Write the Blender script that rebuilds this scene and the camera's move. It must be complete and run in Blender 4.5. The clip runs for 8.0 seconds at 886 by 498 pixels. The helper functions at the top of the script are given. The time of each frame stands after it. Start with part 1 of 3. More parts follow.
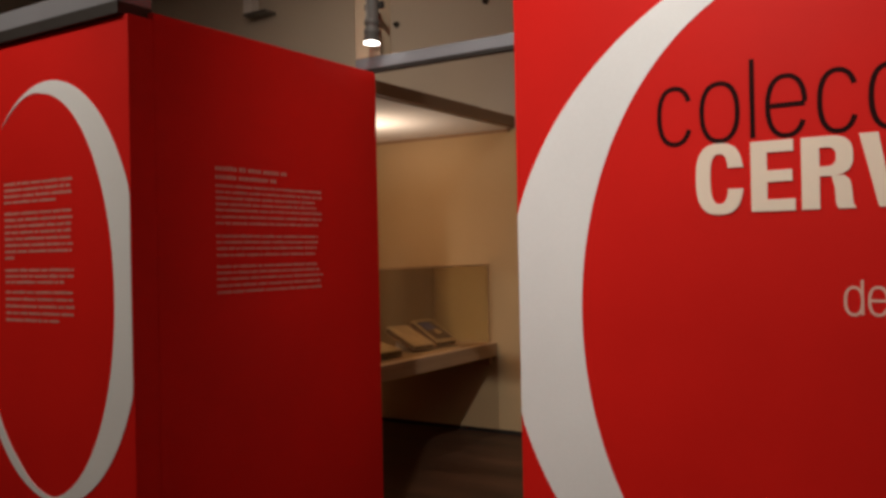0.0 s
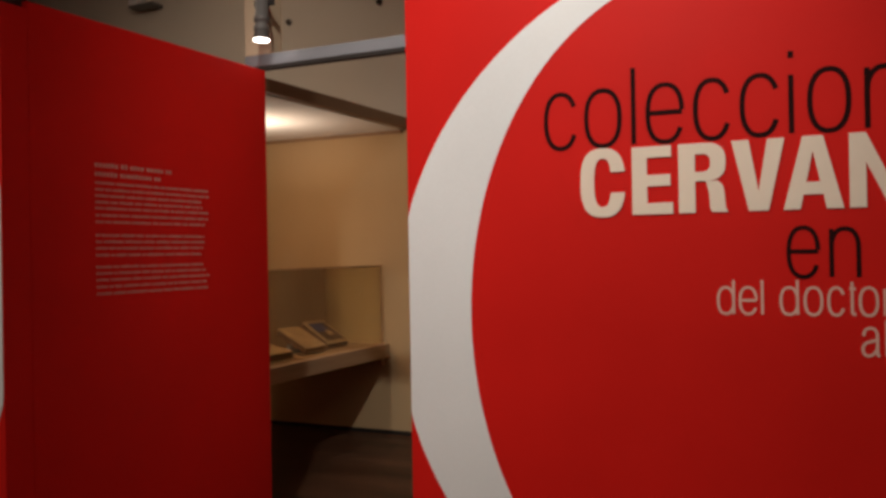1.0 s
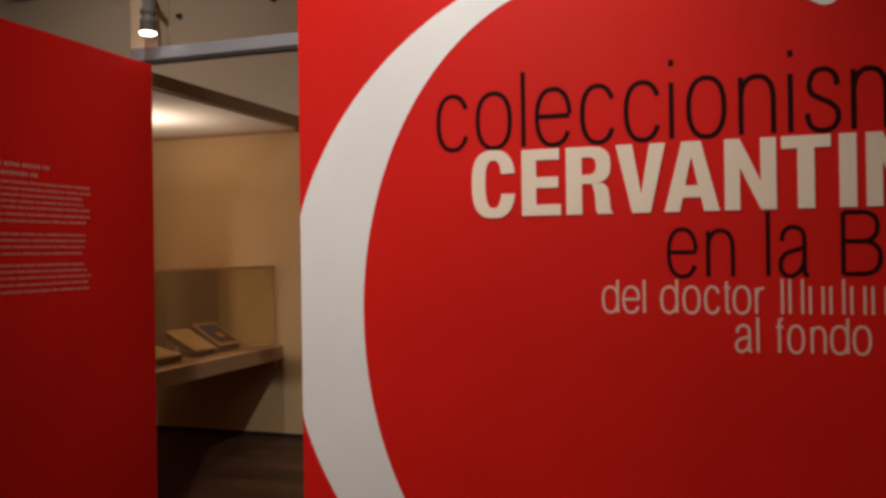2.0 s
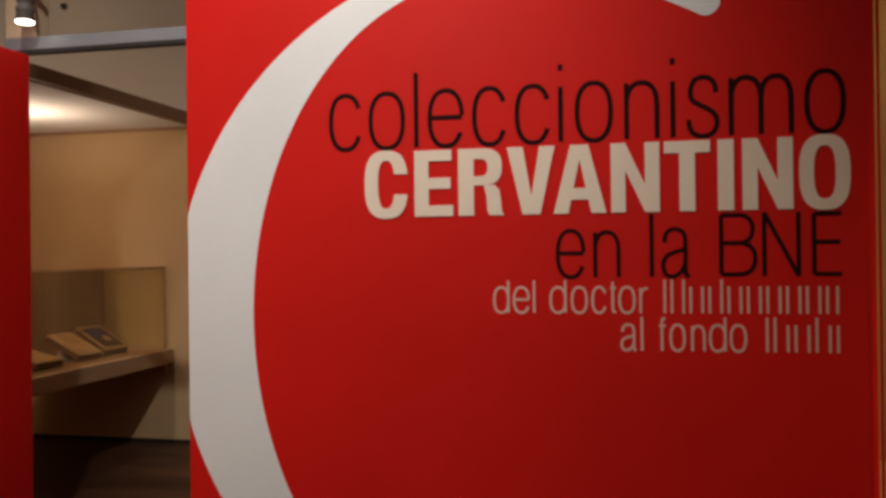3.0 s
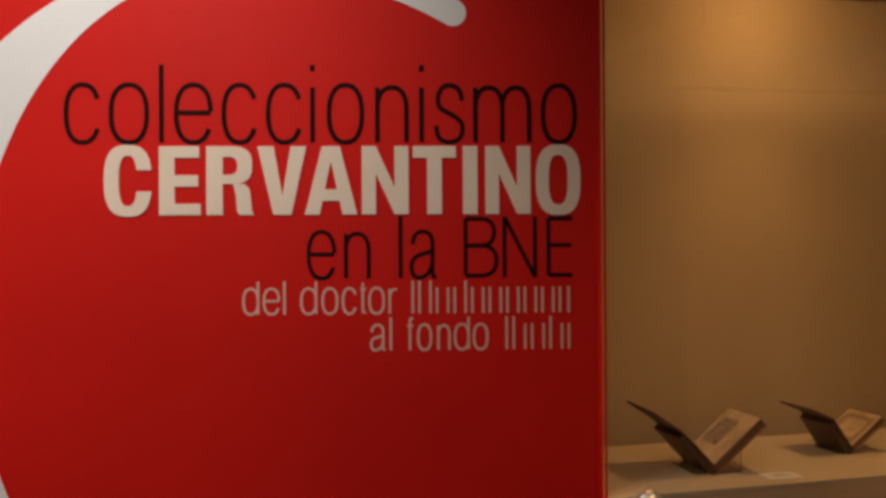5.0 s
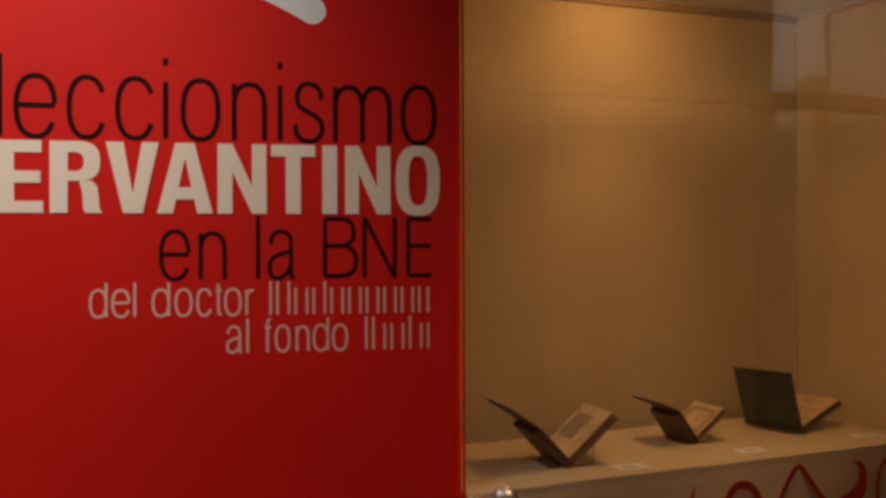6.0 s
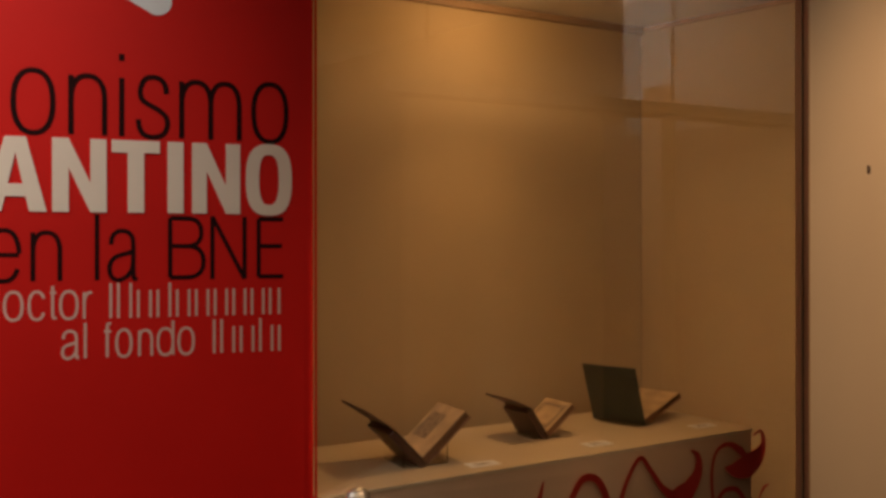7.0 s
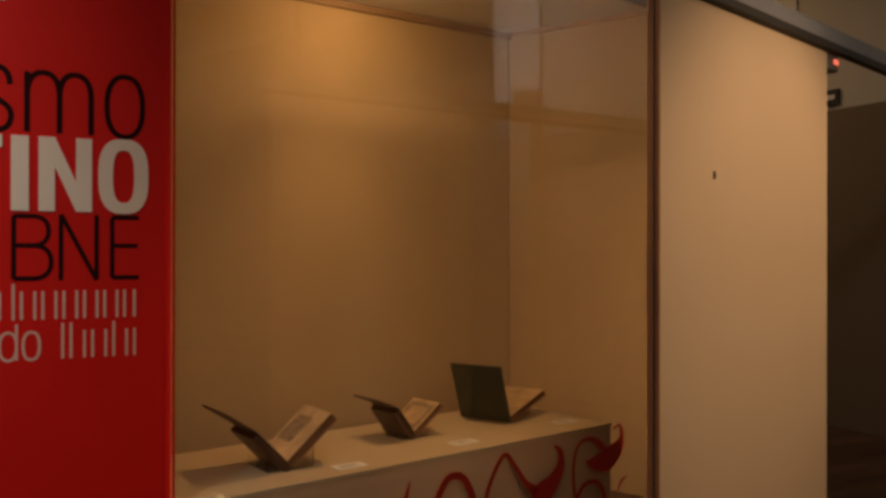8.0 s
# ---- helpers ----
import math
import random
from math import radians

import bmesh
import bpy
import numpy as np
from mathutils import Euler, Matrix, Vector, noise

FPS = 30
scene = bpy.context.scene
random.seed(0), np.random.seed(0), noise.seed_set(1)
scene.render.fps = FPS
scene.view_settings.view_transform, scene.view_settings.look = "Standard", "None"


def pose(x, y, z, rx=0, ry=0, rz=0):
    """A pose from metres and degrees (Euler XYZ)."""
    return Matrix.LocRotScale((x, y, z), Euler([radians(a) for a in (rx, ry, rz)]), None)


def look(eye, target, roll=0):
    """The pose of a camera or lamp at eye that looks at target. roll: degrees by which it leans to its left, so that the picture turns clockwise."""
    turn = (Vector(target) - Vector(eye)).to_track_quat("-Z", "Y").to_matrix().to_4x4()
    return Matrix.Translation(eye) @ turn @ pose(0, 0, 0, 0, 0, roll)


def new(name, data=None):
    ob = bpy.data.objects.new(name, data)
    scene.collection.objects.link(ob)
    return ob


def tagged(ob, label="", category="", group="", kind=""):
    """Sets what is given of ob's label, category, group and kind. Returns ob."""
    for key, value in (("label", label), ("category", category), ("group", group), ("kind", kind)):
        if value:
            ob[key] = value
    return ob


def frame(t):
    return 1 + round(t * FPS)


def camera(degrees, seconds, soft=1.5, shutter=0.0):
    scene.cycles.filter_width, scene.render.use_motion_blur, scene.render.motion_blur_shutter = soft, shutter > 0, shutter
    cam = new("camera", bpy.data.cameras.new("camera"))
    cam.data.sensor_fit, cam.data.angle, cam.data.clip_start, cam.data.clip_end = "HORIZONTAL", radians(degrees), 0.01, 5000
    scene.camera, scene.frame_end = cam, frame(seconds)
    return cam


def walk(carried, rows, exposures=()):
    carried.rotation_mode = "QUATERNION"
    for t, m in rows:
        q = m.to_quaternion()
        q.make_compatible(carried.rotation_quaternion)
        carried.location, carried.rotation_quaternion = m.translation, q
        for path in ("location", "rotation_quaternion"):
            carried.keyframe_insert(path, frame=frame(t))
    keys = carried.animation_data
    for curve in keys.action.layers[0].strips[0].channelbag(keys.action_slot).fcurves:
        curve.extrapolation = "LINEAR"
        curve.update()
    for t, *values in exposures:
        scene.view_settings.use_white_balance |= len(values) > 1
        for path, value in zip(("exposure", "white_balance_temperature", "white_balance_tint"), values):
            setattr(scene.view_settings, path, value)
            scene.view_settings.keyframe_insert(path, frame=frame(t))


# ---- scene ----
cam = camera(54.21, 8.0, soft=3.2)
PATH = [
    (0.0, pose(2.0819, -3.7358, 1.6060, 90.252, 1.182, 32.449)),
    (0.5, pose(2.0930, -3.7333, 1.6055, 90.208, 1.104, 28.679)),
    (1.0, pose(2.1053, -3.7334, 1.6041, 90.195, 0.995, 25.516)),
    (1.5, pose(2.1160, -3.7375, 1.5999, 90.197, 0.925, 22.046)),
    (3.0, pose(2.1708, -3.7051, 1.5920, 90.215, 0.679, 12.336)),
    (3.5, pose(2.1903, -3.6983, 1.5865, 90.284, 0.657, 8.547)),
    (4.0, pose(2.2108, -3.6855, 1.5860, 90.268, 0.584, 4.339)),
    (5.5, pose(2.3251, -3.6911, 1.5873, 90.209, 0.250, -5.794)),
    (6.0, pose(2.3593, -3.6974, 1.5904, 90.151, 0.215, -10.359)),
    (6.5, pose(2.4015, -3.7055, 1.5949, 90.104, 0.122, -15.173)),
    (7.0, pose(2.4177, -3.7007, 1.6002, 90.038, 0.054, -19.186)),
    (7.5, pose(2.4376, -3.7031, 1.5986, 90.071, 0.051, -23.111)),
    (8.0, pose(2.4639, -3.7098, 1.6010, 90.060, -0.091, -27.361)),
]
walk(cam, PATH)

# ---- light ----
world = bpy.data.worlds.new("world")
scene.world = world
world.use_nodes = True
world.node_tree.nodes["Background"].inputs[0].default_value = (1.0, 0.85, 0.7, 1)
world.node_tree.nodes["Background"].inputs[1].default_value = 0.012


def spot_lamp(name, eye, target, watts, color, degrees, blend=1.0, radius=0.06):
    data = bpy.data.lights.new(name, "SPOT")
    data.energy, data.color, data.spot_size, data.spot_blend, data.shadow_soft_size = watts, color, radians(degrees), blend, radius
    ob = new(name, data)
    ob.matrix_world = look(eye, target)
    return ob


def area_lamp(name, eye, target, watts, color, sx, sy, spread=180):
    data = bpy.data.lights.new(name, "AREA")
    data.energy, data.color, data.shape, data.size, data.size_y = watts, color, "RECTANGLE", sx, sy
    data.spread = radians(spread)
    ob = new(name, data)
    ob.matrix_world = look(eye, target)
    return ob


WARM = (1.0, 0.87, 0.74)
AMBER = (1.0, 0.64, 0.32)
CEIL = 4.6
# ceiling spots washing the title wall, the ring panel and the plain panel
TITLE_SPOT = (0.72, -2.6, 4.45)
RING_SPOT = (-1.6, -3.65, 4.45)
PLAIN_SPOT = (6.45, -2.98, 2.95)
PLINTH_FILL_SPOT = (3.5, -2.7, 4.45)
spot_lamp("title_light", TITLE_SPOT, (0.80, 0.0, 2.30), 422, (1.0, 0.90, 0.80), 77, 1.0, 0.05)
spot_lamp("ring_light", RING_SPOT, (-1.5, -1.57, 1.45), 265, WARM, 80)
spot_lamp("panel_light", PLAIN_SPOT, (5.52, -1.0, 1.65), 158, (1.0, 0.62, 0.335), 62, 0.8)
# added fill spot, no known source, to brighten the plinth front
spot_lamp("plinth_fill", PLINTH_FILL_SPOT, (5.0, 0.40, 0.05), 60, (1.0, 0.64, 0.36), 19, 1.0)
# showcase lamps behind the front of its ceiling
case_lamp = bpy.data.lights.new("showcase_light", "POINT")
case_lamp.energy, case_lamp.color, case_lamp.shadow_soft_size = 12, (1.0, 0.57, 0.23), 0.03
new("showcase_light", case_lamp).location = (4.40, 0.76, 3.09)
spot_lamp("showcase_downlight", (4.40, 0.74, 3.10), (4.40, 0.68, 0.0), 48, (1.0, 0.54, 0.20), 92, 1.0, 0.03)
# unseen area lamps added to brighten the east wall and the passage
area_lamp("passage_fill", (7.7, -2.3, 4.5), (9.0, -2.3, 3.4), 27, (1.0, 0.92, 0.83), 0.5, 0.5, 150)
area_lamp("passage_fill", (7.6, 3.2, 4.5), (7.6, 3.2, 0.0), 26, AMBER, 1.0, 0.4)
# inner room: uplight that washes the low ceiling, and an unseen fill lamp added over the vitrine
area_lamp("uplight", (-2.30, 1.86, 2.20), (-2.28, 1.9, 3.0), 8.5, (1.0, 0.80, 0.64), 0.19, 0.19)
area_lamp("inner_fill", (-2.30, 1.50, 2.60), (-1.85, 2.80, 1.20), 7, (1.0, 0.53, 0.23), 0.9, 0.6, 150)
# added fill without fixtures: one behind the camera, one above the ring wall's back
area_lamp("hall_fill", (2.8, -5.4, 4.5), (2.8, -5.4, 0.0), 52, (1.0, 0.78, 0.57), 3.6, 2.4)
area_lamp("hall_fill", (-3.0, 0.8, 4.5), (-3.0, 1.2, 0.0), 22, (1.0, 0.78, 0.60), 1.2, 0.4)


# ---- materials ----
def material(name, color, rough=0.6, vary=0.08, scale=3.0, grain=60.0, bump=0.05, metal=0.0, second=None, stretch=(1, 1, 1), coat=0.0, spec=0.5):
    """A surface with slow stains, fine grain and relief, in metres."""
    m = bpy.data.materials.new(name)
    m.use_nodes = True
    nt = m.node_tree
    p = nt.nodes["Principled BSDF"]
    p.inputs["Roughness"].default_value, p.inputs["Metallic"].default_value = rough, metal
    p.inputs["Coat Weight"].default_value = coat
    p.inputs["Specular IOR Level"].default_value = spec
    geo = nt.nodes.new("ShaderNodeTexCoord")
    mp = nt.nodes.new("ShaderNodeMapping")
    mp.inputs["Scale"].default_value = stretch
    nt.links.new(geo.outputs["Object"], mp.inputs[0])
    big, fine = nt.nodes.new("ShaderNodeTexNoise"), nt.nodes.new("ShaderNodeTexNoise")
    big.inputs["Scale"].default_value, fine.inputs["Scale"].default_value = scale, grain
    big.inputs["Detail"].default_value, fine.inputs["Detail"].default_value = 4, 3
    for n in (big, fine):
        nt.links.new(mp.outputs[0], n.inputs["Vector"])
    mixn = nt.nodes.new("ShaderNodeMath")
    mixn.operation = "MULTIPLY_ADD"
    nt.links.new(fine.outputs[0], mixn.inputs[0])
    mixn.inputs[1].default_value = 0.4
    nt.links.new(big.outputs[0], mixn.inputs[2])
    ramp = nt.nodes.new("ShaderNodeValToRGB")
    lo = [c * (1 - vary) for c in color]
    hi = [min(1, c * (1 + vary)) for c in (second or color)]
    ramp.color_ramp.elements[0].position, ramp.color_ramp.elements[1].position = 0.45, 0.95
    ramp.color_ramp.elements[0].color, ramp.color_ramp.elements[1].color = (*lo, 1), (*hi, 1)
    nt.links.new(mixn.outputs[0], ramp.inputs[0])
    nt.links.new(ramp.outputs[0], p.inputs["Base Color"])
    rr = nt.nodes.new("ShaderNodeMapRange")
    rr.inputs["To Min"].default_value, rr.inputs["To Max"].default_value = max(0.02, rough - 0.08), min(1, rough + 0.08)
    nt.links.new(big.outputs[0], rr.inputs[0])
    nt.links.new(rr.outputs[0], p.inputs["Roughness"])
    bp = nt.nodes.new("ShaderNodeBump")
    bp.inputs["Strength"].default_value, bp.inputs["Distance"].default_value = bump, 0.004
    nt.links.new(fine.outputs[0], bp.inputs["Height"])
    nt.links.new(bp.outputs[0], p.inputs["Normal"])
    return m


def clear(name, color=(1, 1, 1), rough=0.0, ior=1.45):
    m = bpy.data.materials.new(name)
    m.use_nodes = True
    p = m.node_tree.nodes["Principled BSDF"]
    p.inputs["Base Color"].default_value = (*color, 1)
    p.inputs["Transmission Weight"].default_value, p.inputs["Roughness"].default_value, p.inputs["IOR"].default_value = 1.0, rough, ior
    return m


def glow(name, color, strength):
    m = bpy.data.materials.new(name)
    m.use_nodes = True
    p = m.node_tree.nodes["Principled BSDF"]
    p.inputs["Emission Color"].default_value, p.inputs["Emission Strength"].default_value = (*color, 1), strength
    return m


RED = material("red_paint", (0.62, 0.0105, 0.0070), rough=0.6, vary=0.08, scale=1.3, grain=140, bump=0.03, spec=0.16)
CREAM = material("cream_letter", (0.84, 0.72, 0.60), rough=0.6, vary=0.04, grain=120, bump=0.03)
VINYL = material("white_vinyl", (0.77, 0.80, 0.82), rough=0.5, vary=0.05, scale=1.5, grain=90, bump=0.02)
INK = material("dark_vinyl", (0.020, 0.005, 0.005), spec=0.06, rough=0.7, vary=0.1, grain=90, bump=0.02)
PINK = material("thin_white_vinyl", (0.68, 0.44, 0.37), rough=0.6, vary=0.05, grain=90, bump=0.02)
BEIGE = material("beige_cloth", (0.53, 0.385, 0.215), rough=0.85, vary=0.07, scale=1.1, grain=220, bump=0.12, stretch=(1, 1, 0.35))
PLAIN = material("beige_paint", (0.62, 0.49, 0.34), rough=0.7, vary=0.05, scale=1.0, grain=160, bump=0.06)
WHITE = material("white_paint", (0.62, 0.57, 0.50), rough=0.8, vary=0.05, scale=0.8, grain=80, bump=0.05)
CEILING = material("ceiling_paint", (0.78, 0.74, 0.68), rough=0.85, vary=0.03, scale=0.8, grain=80, bump=0.04)
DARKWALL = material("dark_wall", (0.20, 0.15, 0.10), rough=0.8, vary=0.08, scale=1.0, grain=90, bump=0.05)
FLOOR = material("brown_floor", (0.050, 0.024, 0.014), rough=0.5, spec=0.25, vary=0.35, scale=1.5, grain=30, bump=0.05, second=(0.085, 0.042, 0.025), stretch=(0.4, 3, 1))
STEEL = material("grey_metal", (0.27, 0.28, 0.31), rough=0.45, vary=0.06, scale=3, grain=120, bump=0.02, metal=0.3)
GASKET = material("black_strip", (0.018, 0.014, 0.012), rough=0.6, vary=0.2, grain=90)
BROWN = material("brown_frame", (0.46, 0.29, 0.16), rough=0.5, vary=0.15, scale=4, grain=60, stretch=(4, 4, 0.5))
FASCIA = material("brown_fascia", (0.32, 0.20, 0.115), rough=0.6, vary=0.1, scale=4, grain=60)
TOP = material("cream_laminate", (0.56, 0.44, 0.29), rough=0.5, vary=0.04, scale=2, grain=120, bump=0.03)
FRONT = material("beige_laminate", (0.58, 0.39, 0.26), rough=0.6, vary=0.05, scale=2, grain=120, bump=0.03)
WOOD = material("pale_wood", (0.46, 0.31, 0.19), rough=0.5, vary=0.12, scale=5, grain=50, stretch=(4, 0.6, 4))
SCROLL = material("red_vinyl", (0.40, 0.022, 0.016), rough=0.45, vary=0.06, grain=90, bump=0.02)
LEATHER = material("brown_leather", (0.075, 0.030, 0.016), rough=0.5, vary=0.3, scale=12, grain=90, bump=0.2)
TAN = material("tan_leather", (0.22, 0.10, 0.045), rough=0.5, vary=0.25, scale=14, grain=90, bump=0.2)
GREEN = material("green_cloth", (0.055, 0.060, 0.038), rough=0.7, vary=0.2, scale=10, grain=160, bump=0.2)
PAPER = material("old_paper", (0.50, 0.35, 0.20), rough=0.8, vary=0.28, scale=11, grain=120, bump=0.1)
EDGE = material("page_edges", (0.15, 0.07, 0.028), rough=0.8, vary=0.18, scale=3, grain=30, bump=0.3, stretch=(1, 0.3, 40))
PRINT = material("grey_print", (0.27, 0.19, 0.12), rough=0.8, vary=0.5, scale=40, grain=90, bump=0.02)
BLUE = material("blue_print", (0.04, 0.06, 0.22), rough=0.5, vary=0.3, scale=40, grain=120)
CARD = material("label_card", (0.78, 0.78, 0.80), rough=0.5, vary=0.04, grain=90)
CHROME = material("chrome", (0.86, 0.85, 0.83), rough=0.38, vary=0.03, metal=1.0, grain=40, bump=0.01)
GREYCAN = material("grey_lamp", (0.12, 0.115, 0.11), rough=0.5, vary=0.1, grain=90)
GLASS = clear("glass", (0.97, 0.98, 0.96))
# brown-tinted panes that darken what stands behind them
TINTED = clear("tinted_glass", (0.68, 0.62, 0.49))
FAINT = material("faint_print", (0.52, 0.27, 0.23), rough=0.6, vary=0.15, scale=30, grain=120)
ACRYLIC = clear("acrylic", (0.97, 0.96, 0.93), 0.02, 1.15)
LENS = glow("lamp_lens", (1.0, 0.94, 0.85), 7.0)
LED = glow("red_led", (1.0, 0.10, 0.06), 0.9)


# ---- building blocks ----
def mesh_from(bm, name, mat):
    me = bpy.data.meshes.new(name)
    bm.normal_update()
    bm.to_mesh(me)
    bm.free()
    me.materials.append(mat)
    return me


def part(name, bm, mat, parent, label="", where=None):
    ob = new(name, mesh_from(bm, name, mat))
    ob.parent = parent
    if where is not None:
        ob.matrix_basis = where
    return tagged(ob, label=label) if label else ob


def thing(name, label, category, where=None, group=""):
    ob = new(name)
    if where is not None:
        ob.matrix_basis = where
    return tagged(ob, label=label, category=category, group=group)


def block(x0, x1, y0, y1, z0, z1, bevel=0.004, bm=None, m=None):
    fresh = bmesh.new()
    bmesh.ops.create_cube(fresh, size=1)
    for v in fresh.verts:
        v.co = ((x0 + x1) / 2 + v.co.x * (x1 - x0), (y0 + y1) / 2 + v.co.y * (y1 - y0), (z0 + z1) / 2 + v.co.z * (z1 - z0))
    if bevel:
        bmesh.ops.bevel(fresh, geom=list(fresh.edges), offset=bevel, segments=2, profile=0.5, affect="EDGES")
    if m is not None:
        bmesh.ops.transform(fresh, matrix=m, verts=fresh.verts)
    if bm is None:
        return fresh
    tmp = bpy.data.meshes.new("tmp")
    fresh.to_mesh(tmp)
    fresh.free()
    bm.from_mesh(tmp)
    bpy.data.meshes.remove(tmp)
    return bm


def turned(profile, steps=32, m=None):
    """A surface of revolution round z from (radius, height) pairs."""
    bm = bmesh.new()
    rings = []
    for r, h in profile:
        rings.append([bm.verts.new((r * math.cos(2 * math.pi * k / steps), r * math.sin(2 * math.pi * k / steps), h)) for k in range(steps)])
    for a, b in zip(rings, rings[1:]):
        for k in range(steps):
            bm.faces.new((a[k], a[(k + 1) % steps], b[(k + 1) % steps], b[k]))
    bm.faces.new(list(reversed(rings[0])))
    bm.faces.new(rings[-1])
    for f in bm.faces:
        f.smooth = len(f.verts) == 4
    if m is not None:
        bmesh.ops.transform(bm, matrix=m, verts=bm.verts)
    return bm


def strip(left, right, y, depth):
    """A flat ribbon between two lines of (x, z) points in the plane y, standing out by depth towards -y."""
    bm = bmesh.new()
    rows = [[bm.verts.new((p[0], yy, p[1])) for p in line] for line in (left, right) for yy in (y - depth, y)]
    lf, lb, rf, rb = rows
    for k in range(len(left) - 1):
        bm.faces.new((lf[k], lf[k + 1], rf[k + 1], rf[k]))
        bm.faces.new((lb[k + 1], lb[k], rb[k], rb[k + 1]))
        bm.faces.new((lf[k + 1], lf[k], lb[k], lb[k + 1]))
        bm.faces.new((rf[k], rf[k + 1], rb[k + 1], rb[k]))
    bm.faces.new((lf[0], rf[0], rb[0], lb[0]))
    bm.faces.new((lf[-1], lb[-1], rb[-1], rf[-1]))
    bmesh.ops.recalc_face_normals(bm, faces=bm.faces)
    return bm


def structure(name, bm, mat, where=None):
    ob = new(name, mesh_from(bm, name, mat))
    if where is not None:
        ob.matrix_basis = where
    return tagged(ob, kind="structure")


# ---- the shell of the hall ----
WX, EX, SY, NY = -9.0, 9.22, -9.0, 3.0
structure("floor", block(WX - 0.2, EX + 2.2, SY - 0.2, 6.2, -0.12, 0, 0), FLOOR)
structure("ceiling", block(WX - 0.2, EX + 2.2, SY - 0.2, 6.2, CEIL, CEIL + 0.12, 0), CEILING)
structure("wall_west", block(WX - 0.2, WX, SY, 6, 0, CEIL, 0), WHITE)
structure("wall_south", block(WX, EX + 2, SY - 0.2, SY, 0, CEIL, 0), WHITE)
structure("wall_south_panel", block(WX, EX, SY, SY + 0.06, 0, 2.7, 0.004), DARKWALL)
structure("wall_north", block(WX, 2.6, NY, NY + 0.15, 2.68, CEIL, 0), WHITE)
structure("wall_north_panel", block(-3.2, 2.6, NY - 0.02, NY + 0.13, 0, 2.68, 0.004), BEIGE)
structure("wall_inner_west", block(-3.3, -3.2, -1.4, NY + 0.13, 0, 2.68, 0.004), BEIGE)
structure("baseboard", block(-3.19, 2.6, NY - 0.032, NY - 0.0205, 0, 0.035, 0.002), GASKET)
structure("wall_inner_east", block(2.45, 2.6, 0.12, NY - 0.04, 0, 2.9, 0.004), BEIGE)
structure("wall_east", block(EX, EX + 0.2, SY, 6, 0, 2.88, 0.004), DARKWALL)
structure("wall_east_upper", block(EX, EX + 0.2, -2.70, 6, 2.88, CEIL, 0), WHITE)
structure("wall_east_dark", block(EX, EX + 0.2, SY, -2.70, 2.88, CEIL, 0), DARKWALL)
structure("pier_east", block(EX - 0.26, EX, -2.33, -2.07, 0, 3.12, 0.006), PLAIN)
structure("pier_east_cap", block(EX - 0.10, EX - 0.062, -2.40, -2.07, 3.14, 3.38, 0.006), FASCIA)
structure("pier_east_head", block(EX - 0.06, EX, -2.70, -2.08, 3.24, CEIL, 0.006), CEILING)
# thin paler slab stands in for a brightly lit piece of upper wall
structure("bright_wall_patch", block(EX - 0.02, EX, 2.03, 3.2, 3.75, CEIL, 0.002), CEILING)
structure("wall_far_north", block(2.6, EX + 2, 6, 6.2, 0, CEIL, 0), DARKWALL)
# beige in place of the wall's white puts the pier's shade into its colour
structure("pier", block(-0.845, -0.672, 0.014, 0.115, 2.672, CEIL, 0.006), PLAIN)
# low ceiling slab of the inner room with its timber fascia
structure("ceiling_inner", block(-3.2, -1.46, 0.2, NY - 0.025, 2.68, 2.78, 0.003), CEILING)
structure("trim", block(-1.46, -1.42, 0.2, NY - 0.025, 2.69, 2.785, 0.004), FASCIA)
structure("trim", block(-3.19, -1.47, NY - 0.05, NY - 0.022, 2.655, 2.68, 0.003), FASCIA)
structure("trim", block(-1.40, 0.8, NY - 0.06, NY - 0.022, 2.70, 2.76, 0.003), WHITE)

# red walls
RET, RY, H = -0.705, -1.575, 2.582
structure("wall_title", block(0.137, 3.115, 0, 0.12, 0, 3.46, 0.005), RED)
structure("wall_return", block(RET - 0.12, RET, RY + 0.12, 0.006, 0, H, 0.004), RED)
structure("wall_ring", block(-4.2, RET, RY, RY + 0.12, 0, H - 0.03, 0.004), RED)


def beam(x0, x1, y0, y1, z0, z1, dark, where=None, lip=None):
    structure("beam", block(x0, x1, y0, y1, z0 + dark, z1, 0.004), STEEL, where)
    structure("beam_gasket", block(x0, x1, y0 - 0.004, (y1 + 0.004) if lip is None else lip, z0, z0 + dark, 0.003), GASKET, where)


beam(RET - 0.14, 0.136, 0.012, 0.045, 2.588, 2.672, 0.022)
beam(-4.2, RET - 0.03, RY - 0.02, RY + 0.14, H - 0.03, 2.68, 0.05)

# ---- white arc and ring on the red walls ----


def arc_points(cx, cz, a, b, a0, a1, n):
    return [(cx + a * math.cos(radians(a0 + (a1 - a0) * k / n)), cz + b * math.sin(radians(a0 + (a1 - a0) * k / n))) for k in range(n + 1)]


